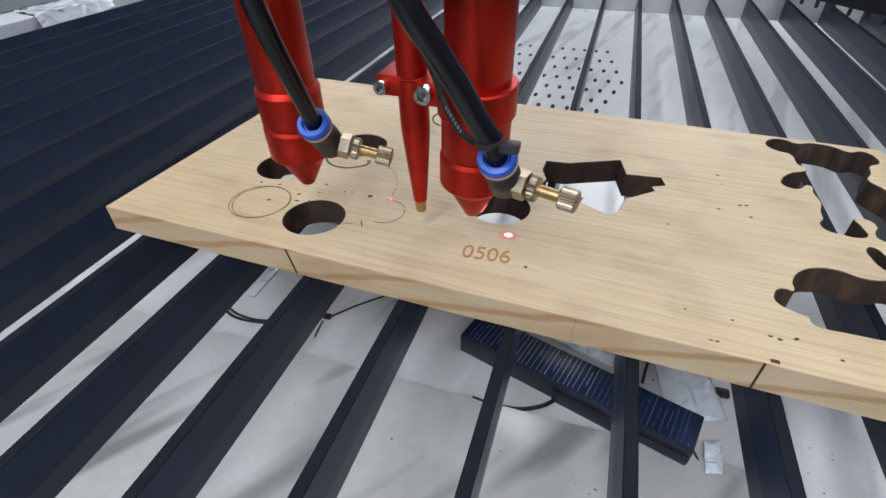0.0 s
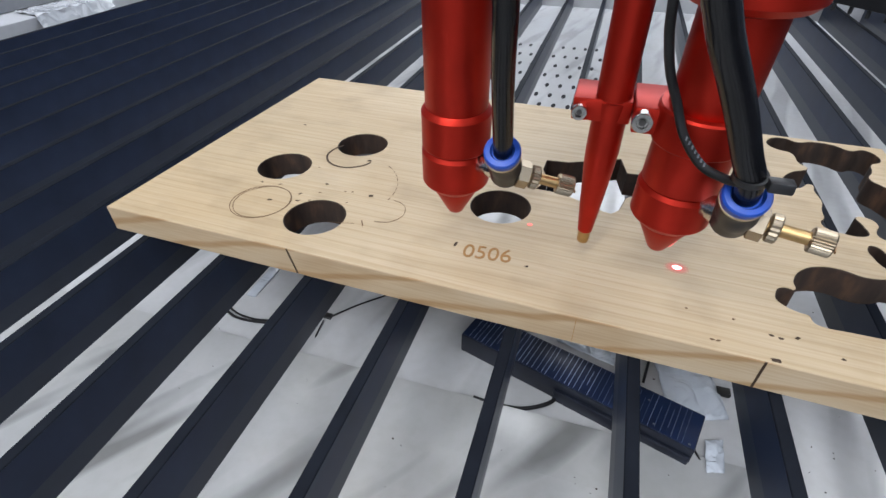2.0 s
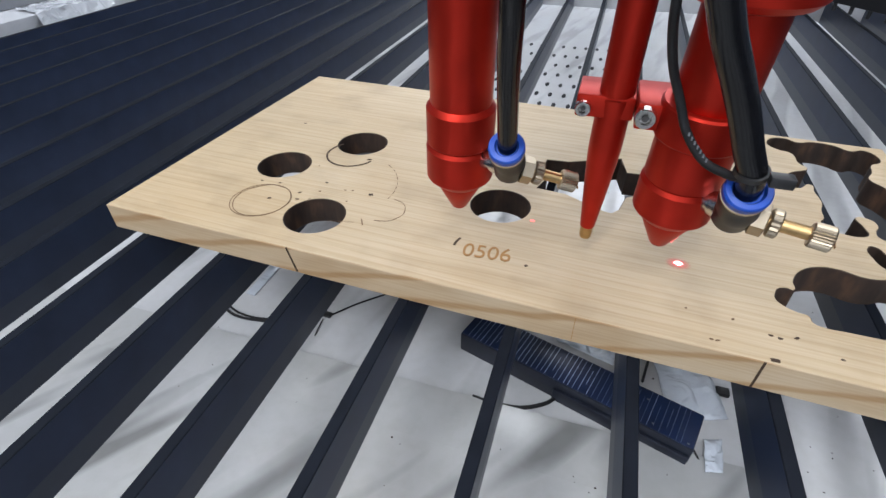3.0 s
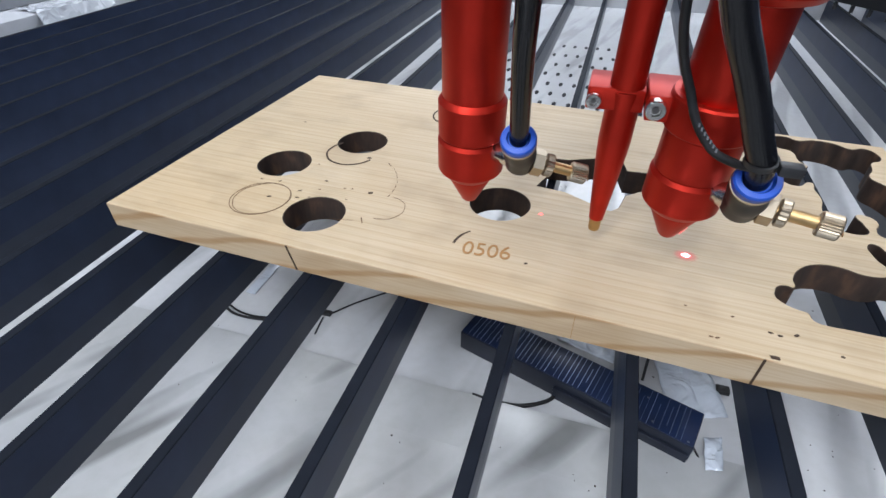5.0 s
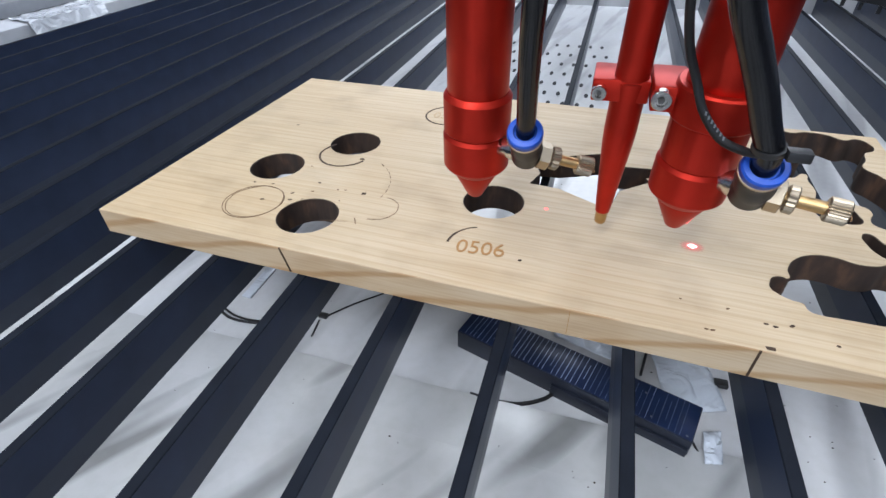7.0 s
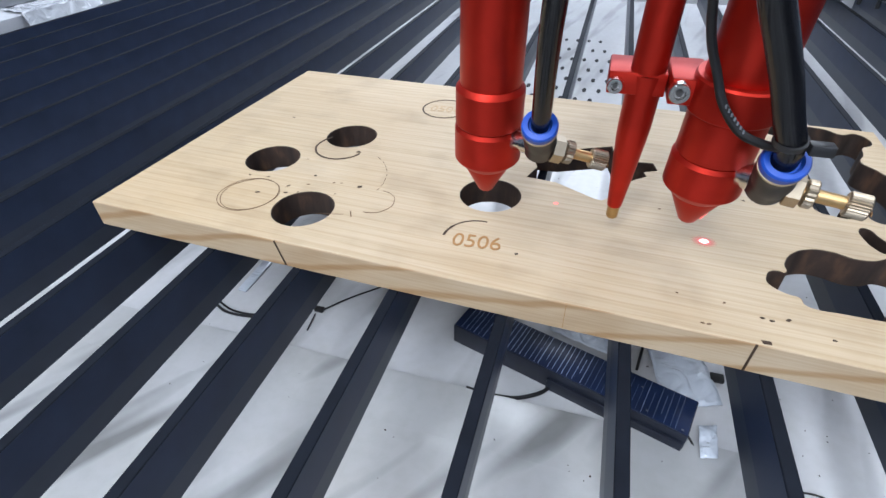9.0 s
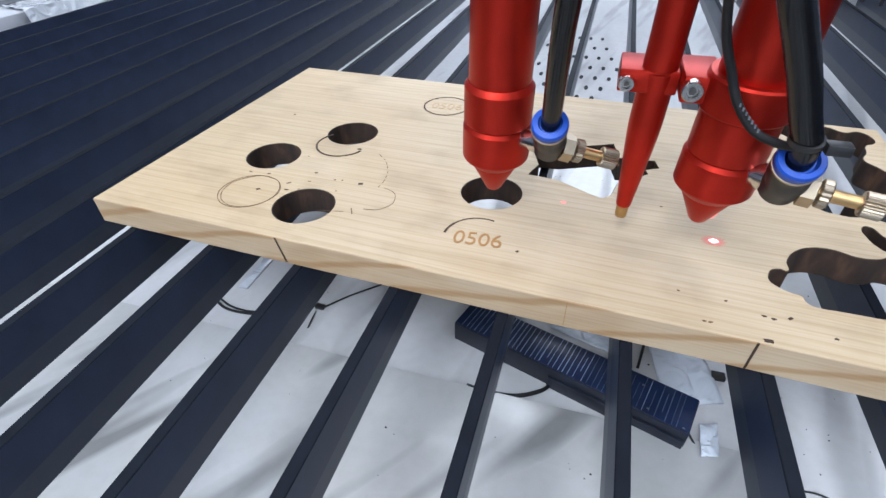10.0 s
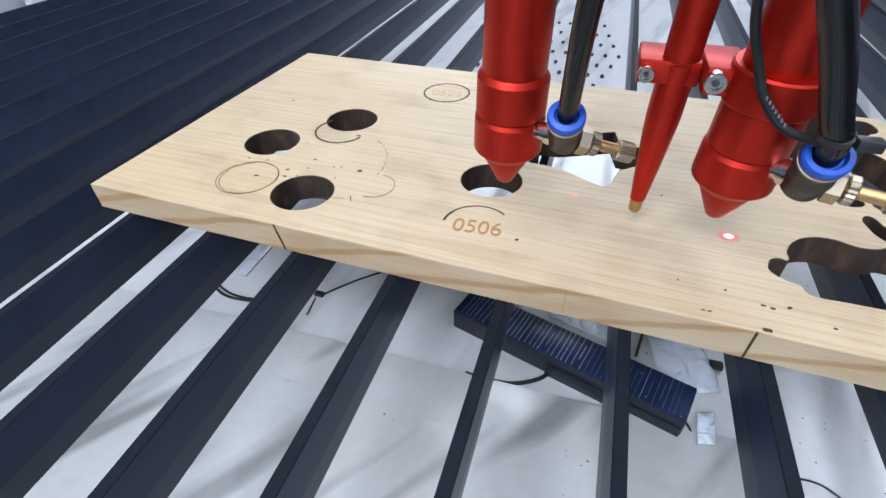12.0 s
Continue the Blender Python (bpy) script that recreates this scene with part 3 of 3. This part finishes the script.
def crumple(pts, height, seed, name, label, x, y, z, mat=FILM):
    """Loose clear film: a creased sheet over the outline, lifted unevenly."""
    bm = bmesh.new()
    n = 14
    (ax, ay), (bx, by), (cx, cy), (dx, dy) = pts
    grid = []
    for i in range(n + 1):
        row = []
        for j in range(n + 1):
            u, v = i / n, j / n
            px = (1 - u) * ((1 - v) * ax + v * dx) + u * ((1 - v) * bx + v * cx)
            py = (1 - u) * ((1 - v) * ay + v * dy) + u * ((1 - v) * by + v * cy)
            h = abs(noise.noise(Vector((px * 0.09 + seed, py * 0.09, seed)))) + 0.4 * abs(noise.noise(Vector((px * 0.3, py * 0.3 + seed, 0))))
            px += 0.3 * noise.noise(Vector((px * 0.15, py * 0.15, seed + 9)))
            row.append(bm.verts.new((px * MM, py * MM, (0.4 + height * h) * MM)))
        grid.append(row)
    for i in range(n):
        for j in range(n):
            bm.faces.new((grid[i][j], grid[i + 1][j], grid[i + 1][j + 1], grid[i][j + 1]))
    me = mesh_of(name, bm, mat, mat is FILM)
    ob = new(name, me)
    ob.matrix_basis = pos(x, y, z)
    so = ob.modifiers.new("thickness", "SOLIDIFY")
    so.thickness = 0.0003
    return tagged(ob, label, "plastic film")


crumple([(-9, 45), (22, 38), (31.5, -3), (3, -13)], 4.0, 1.3, "plastic_bag", "crumpled clear plastic bag on the tray", 63, 191, FLOOR + 0.2)
crumple([(-14, 12), (23, 10), (22, -15), (-12, -6)], 2.4, 4.1, "plastic_bag", "crumpled clear plastic bag on the tray", 14, 222, FLOOR + 0.2)
crumple([(0.5, 9), (9, 11), (7, -8), (-1, -10)], 3.4, 7.7, "plastic_scrap", "torn scrap of clear film on the tray", 80, 161, FLOOR + 3.6)


def draped_wrap():
    """Loose wrap that lies on the left bar and hangs over its inner edge."""
    bm = bmesh.new()
    n, m = 26, 18
    grid = []
    for i in range(n + 1):
        u = i / n
        low = -3 - 9 * math.sin(math.pi * (0.15 + 0.8 * u))
        row = []
        for j in range(m + 1):
            v = j / m
            if v < 0.6:
                x, z = -752 + 48 * v / 0.6, 7.2
            else:
                x, z = -703.4 + 6 * (v - 0.6) / 0.4, 7.2 + (low - 7.2) * (v - 0.6) / 0.4
            y = 492 + 118 * u + (10 * (1 - v) if v < 0.6 else 0)
            k = noise.noise(Vector((x * 0.05, y * 0.06, 3.1))) + 0.6 * abs(noise.noise(Vector((x * 0.14, y * 0.12, 7.7))))
            out = 4.5 * abs(k)
            row.append(bm.verts.new(((x + (out if v > 0.55 else 0.3 * out)) * MM, y * MM, (z + (out if v < 0.65 else 0.2 * out)) * MM)))
        grid.append(row)
    for i in range(n):
        for j in range(m):
            bm.faces.new((grid[i][j], grid[i + 1][j], grid[i + 1][j + 1], grid[i][j + 1]))
    ob = part("plastic_wrap", bm, WRAP)
    ob.modifiers.new("thickness", "SOLIDIFY").thickness = 0.0003
    return tagged(ob, "crumpled clear wrap hanging over the frame edge", "plastic film")


draped_wrap()


def floor_bits():
    z = FLOOR
    def cable(name, pts, r, label):
        return tagged(part(name, sweep(pts, r, 10), RUBBER), label, "cable")
    cable("loose_wire", [(-210, 180, z + 1.0), (-200, 176, z + 1.2), (-188, 175.5, z + 1.2), (-172, 178, z + 1.0)], 0.9, "short black wire offcut on the tray")
    cable("loose_wire", [(-210, 183, z + 1.0), (-198, 178.5, z + 1.2), (-186, 177.6, z + 1.2), (-176, 179.5, z + 1.0)], 0.7, "short black wire offcut on the tray")
    cable("thin_wire", [(-141, 193, z + 0.8), (-128, 209, z + 0.9), (-112, 225, z + 0.8)], 0.55, "thin black wire on the tray")
    cable("thin_wire", [(-143, 190, z + 0.8), (-142, 183, z + 0.9), (-141, 176, z + 0.8)], 0.4, "thin black wire on the tray")
    cable("bent_cable", [(-36, 161, z + 2.6), (-24, 160, z + 2.8), (-10, 162.5, z + 1.4), (2, 169, z + 1.3), (8, 176, z + 1.3)], 1.1, "bent black cable beside the dark panel")
    tagged(part("clear_strip", block(-205, -198, 196, 228, z + 0.1, z + 1.2, 0.3), FILM), "clear plastic strip on the tray", "strip")
    tagged(part("black_clip", block(90, 97, 203, 208, z + 0.1, z + 3.0, 0.5), BLACK), "small black clip on the tray", "clip")
    tagged(part("black_clip", block(-145, -139, 192, 196, z + 0.1, z + 2.4, 0.5), BLACK), "small black clip on the tray beside a slat", "clip")
    tagged(part("rod_offcut", sweep([(52, 200, z + 1), (57, 226, z + 1)], 0.8, 8), BLACK), "thin black rod on the tray", "rod")
    tagged(part("bent_wire", sweep([(123, 149.5, z + 0.7), (127.3, 148.8, z + 2.2), (131.7, 147, z + 3.2), (138, 143, z + 3.0)], 0.5, 8), BLACK), "short bent black wire on the tray", "wire")
    tagged(part("wood_sliver", sweep([(168, 402, z + 1), (176, 412, z + 1.4), (188, 413, z + 1)], 0.6, 8), SCORCH), "burnt sliver of wood on the tray", "sliver")


floor_bits()

# ---- the laser carriage: two heads and a probe, moving as one ----
carriage = tagged(empty("laser_carriage", -53.3, 182.3, 0), "red anodised double laser head with focus probe and air hoses", "laser head")


def on(name, bm, mat, parent, label=""):
    return part(name, bm, mat, parent, label)


def shifted(bm, x, y, front=4.0, side=0.0):
    """Moves an upright turned body to its axis, where it leans a little (degrees)."""
    bm.transform(pos(x, y, 33) @ pos(0, 0, 0, front, side) @ pos(0, 0, -33))
    return bm


LEAN, SIDE = 4.6, 1.5


def laser_head(x, y, rise, top, flange):
    """One lens tube with its rings and nozzle; rise lifts the rings above the nozzle, flange adds the wide mount high up."""
    def turned(profile):
        return shifted(lathe(profile), x, y, LEAN, SIDE)
    tube = on("lens_tube", turned([(12.1, top), (12.3, top + 0.5), (12.3, 199)]), RED, carriage, "red anodised lens tube")
    if flange:
        on("flange", turned([(12.4, 125.3), (17.0, 126.8), (19.0, 129.0), (19.0, 143), (12.4, 143)]), RED, tube, "wide red mounting flange")
        on("clamp_ring", turned([(12.4, 82.6), (14.5, 82.7), (14.9, 83.3), (14.9, 94.4), (14.3, 95.2), (12.4, 95.3)]), RED, tube)
        on("collar", turned([(12.9, 66.3), (13.3, 66.5), (13.5, 67.1), (13.5, 82.0), (13.0, 82.5)]), RED, tube)
    else:
        on("collar", turned([(12.7, 66.4), (13.6, 66.6), (13.9, 67.2), (13.9, 81.4), (12.6, 83.4), (12.4, 83.6)]), RED, tube)
    on("lower_barrel", turned([(9.9, 46.2 + rise), (13.8, 49.9 + rise), (14.2, 50.6 + rise), (14.2, 64.4), (13.2, 66.0), (12.8, 66.2)]), RED, tube)
    on("nozzle", turned([(1.2, 35 + rise), (1.2, 32.6 + rise), (2.9, 32.4 + rise), (3.5, 33.0 + rise), (9.6, 45.2 + rise), (9.8, 46.1 + rise)]), RED, tube, "red conical nozzle")


def probe(x, y):
    rod = on("probe_rod", shifted(lathe([(5.9, 91.8), (6.1, 92.2), (6.1, 199)]), x, y, 5.2, 0.6), RED, carriage, "red probe rod")
    on("probe_body", shifted(lathe([(2.8, 30.0), (3.1, 30.4), (4.4, 45), (5.9, 64), (6.1, 68), (6.2, 70), (6.2, 91)]), x, y, 5.2, 0.6), RED, rod)
    on("probe_tip", shifted(lathe([(1.6, 23.6), (2.3, 23.9), (2.6, 25.0), (2.6, 29.8)]), x, y, 5.2, 0.6), BRASS, rod, "brass probe tip")


def bolt(parent, x, y, z, r):
    b = on("cap_screw", lathe([(r * 0.86, 0), (r, 0.3), (r, 3.6), (r * 0.9, 4.0), (r * 0.56, 4.0), (r * 0.52, 2.2), (0.2, 2.2)], 24), STEEL, parent, "steel socket cap screw")
    b.matrix_basis = aim((x, y, z), (0, -1, 0))
    on("hex_socket", lathe([(r * 0.36, 2.3), (r * 0.36, 3.3)], 6), SOCKET, b)


def bracket():
    b = on("probe_bracket", block(44.4, 64.6, -8.2, 12, 83.4, 91.6, 0.7), RED, carriage, "red clamp bracket")
    on("clamp_half", block(64.9, 77.0, -16.2, 8.5, 84.2, 93.2, 0.7), RED, b)
    bolt(b, 47.2, -8.1, 87.4, 2.8)
    bolt(b, 67.8, -16.1, 89.4, 3.5)


def fitting(ring, axis, bodyp, target, knob, r, hose, hose_r, tag):
    """A push-in elbow with a flow-control screw: collet ring, body, hexagon, knurled nut, spindle and knob."""
    ax = Vector(axis).normalized()
    R, B = Vector(ring), Vector(bodyp)
    f = on("air_fitting", sweep([R - ax * 1.2, R - ax * 6, B + ax * 4, B + ax * 1, B - ax * 3.5], r * 0.98, 28), BLACK, carriage, "black push-in air fitting")
    rim = on("collet_ring", lathe([(r * 1.02, -1.4), (r * 1.06, -0.6), (r * 1.06, 1.4), (r * 0.98, 2.2), (hose_r + 0.9, 2.4), (hose_r + 0.2, 1.0), (hose_r * 0.9, 1.0)], 40), BLUE, f, "blue collet ring")
    rim.matrix_basis = aim(R, ax)
    band = on("metal_band", lathe([(r * 1.03, -2.6), (r * 1.07, -2.4), (r * 1.07, -1.6), (r * 1.03, -1.45)], 40), NICKEL, f)
    band.matrix_basis = aim(R, ax)
    T = Vector(target)
    d = (T - B).normalized()
    st = on("threaded_stem", lathe([(r * 0.72, 2), (r * 0.72, 7.5), (r * 0.62, 7.6), (r * 0.62, (T - B).length)], 24), STEEL, f)
    st.matrix_basis = aim(B, d)
    K = Vector(knob)
    kd = (K - B).normalized()
    n = (K - B).length
    for name, bm, mat in (("hexagon", hexagon(r * 0.86, r * 0.75, r * 0.75 + 4.6), NICKEL), ("lock_nut", knurled(r * 0.74, r * 0.75 + 5.2, r * 0.75 + 8.6, 18, 0.45), NICKEL),
                          ("spindle", lathe([(r * 0.34, 3), (r * 0.34, n)], 20), BRASS), ("knob", knurled(r * 0.64, n - 3.2, n + 3.2, 26, 0.4), NICKEL)):
        o = on(name, bm, mat, f)
        o.matrix_basis = aim(B, kd)
    s = on("screw_slot", block(-r * 0.6, r * 0.6, -0.45, 0.45, n + 3.45, n + 3.75), SCORCH, f)
    s.matrix_basis = aim(B, kd)
    on("air_hose", sweep(hose, hose_r, 20), HOSE, carriage, "glossy black air hose" + tag)


RX, RY = 85.2, -7.4
laser_head(-0.3, -2.0, 0.0, 83.6, False)
laser_head(RX, RY, 1.8, 95.3, True)
probe(57.2, 2.0)
bracket()
fitting((23.6, -25.0, 75.0), (0.05, -0.62, 0.78), (23.6, -15.9, 63.6), (9, -8, 61), (46.2, -10.6, 57.6), 6.3,
        [(23.6, -24.6, 74.5), (24.2, -29.5, 84), (24.9, -37.0, 98), (25.8, -45.0, 113), (26.9, -52.0, 128), (27, -58, 150), (24, -50, 199)], 3.5, "")
fitting((100.3, -35.4, 76.6), (-0.03, -0.62, 0.78), (101.8, -27.0, 64.4), (RX + 6, RY - 8, 62), (126.0, -33.2, 63.6), 6.6,
        [(100.2, -35.0, 76), (98.7, -39.0, 84), (94.2, -42.0, 93), (89, -45.4, 104), (83.8, -48.8, 114), (76, -54, 129), (69, -58, 150), (66, -48, 199)], 4.0, ", thicker")
cable = on("signal_cable", sweep([(63, -40, 199), (65, -37, 150), (66.8, -33, 127), (68.6, -30, 117), (71.4, -27.5, 108), (75.4, -26.5, 99.5), (79.6, -28.5, 90.5), (86, -32, 83.5), (92.5, -36.5, 82.2), (97.0, -41.0, 83.6)], 1.4, 14), RUBBER, carriage, "thin black signal cable")
for i in range(7):
    u = i / 6
    o = on("print_bar", block(-0.28, 0.28, -0.6, 0.6, -0.1, 0.1), PALE, cable)
    o.matrix_basis = aim((80.2 + 6.4 * u, -30.4 - 3.4 * u, 90.6 - 6.2 * u), (-0.13, -0.8, 0.55))
tie = on("cable_tie", lathe([(4.1, -0.9), (4.75, -0.9), (4.75, 0.9), (4.1, 0.9)], 28), BLACK, carriage, "black cable tie")
tie.matrix_basis = aim((97.9, -39.6, 85.6), (-0.05, -0.3, 0.95))
on("tie_head", block(102.0, 108.6, -44.5, -40.0, 83.4, 86.8, 0.6), BLACK, tie).matrix_basis = aim((97.9, -39.6, 85.6), (-0.05, -0.3, 0.95)).inverted()
on("carriage_plate", block(-20, 110, -66, 120, 199.2, 207, 1.5), BLACK, carriage, "black carriage plate")
# Beam assumed above the view; it shades the back of the board.
tagged(part("gantry_beam", block(-700, 765, 256, 330, 208, 290, 3), DARKGREY), "grey gantry beam that carries the laser carriage", "beam")


def laser_dots():
    g = on("laser_glint", block(-0.3, 0.3, -0.7, 0.7, -2.6, 2.6, 0.2), SPOT_SMALL, carriage, "red laser light on the nozzle")
    g.matrix_basis = pos(RX + 5.6, RY - 2.1, 38.7, 0, 26.6, -18)
    for x, y, rings in ((99.6, 9.5, ((5.0, 32, 0.20, HAZE), (2.0, 6, 0.28, HALO), (1.75, 4, 0.36, SPOT))), (31.1, 23.8, ((1.0, 20, 0.28, SPOT_SMALL),))):
        for r, n, z, m in rings:
            dot = on("laser_dot", lathe([(r, 0), (r, 0.06)], n), m, carriage, "glowing red laser pointer dot")
            dot.matrix_basis = pos(x, y, TOP + z) @ Matrix.Diagonal((1.2, 0.95, 1, 1))


laser_dots()


def motions():
    # the carriage runs in from the side, then follows a circle clockwise
    cx, cy, r = -37.6, 182.3, 15.5
    rows = [(t, pos(-129.6 + 90.6 * t, 187.55 - 7.2 * t, 0)) for t in (0.0, 0.2, 0.4, 0.6, 0.8)]
    rows += [(t, pos(-53.4, 181.65, 0)) for t in (0.9, 1.05)]
    for i in range(22):
        t = 1.25 + 0.5 * i if i < 21 else 12.0
        a = radians(182.4 - 12.05 * (t - 1.05))
        rows.append((t, pos(cx + r * math.cos(a), cy + r * math.sin(a), 0)))
    walk(carriage, rows)
    for ob, a in CUT:
        t = 1.15 + (181.5 - a) / 12.05
        m0 = ob.matrix_basis.copy()
        m1 = Matrix.Translation((0, 0, 0.00055)) @ m0
        if t + 0.1 < 12.0:
            walk(ob, [(0.0, m0), (t - 0.1, m0), (t + 0.1, m1), (12.0, m1)])
        else:
            walk(ob, [(0.0, m0), (11.9, m0), (12.0, m0)])


motions()
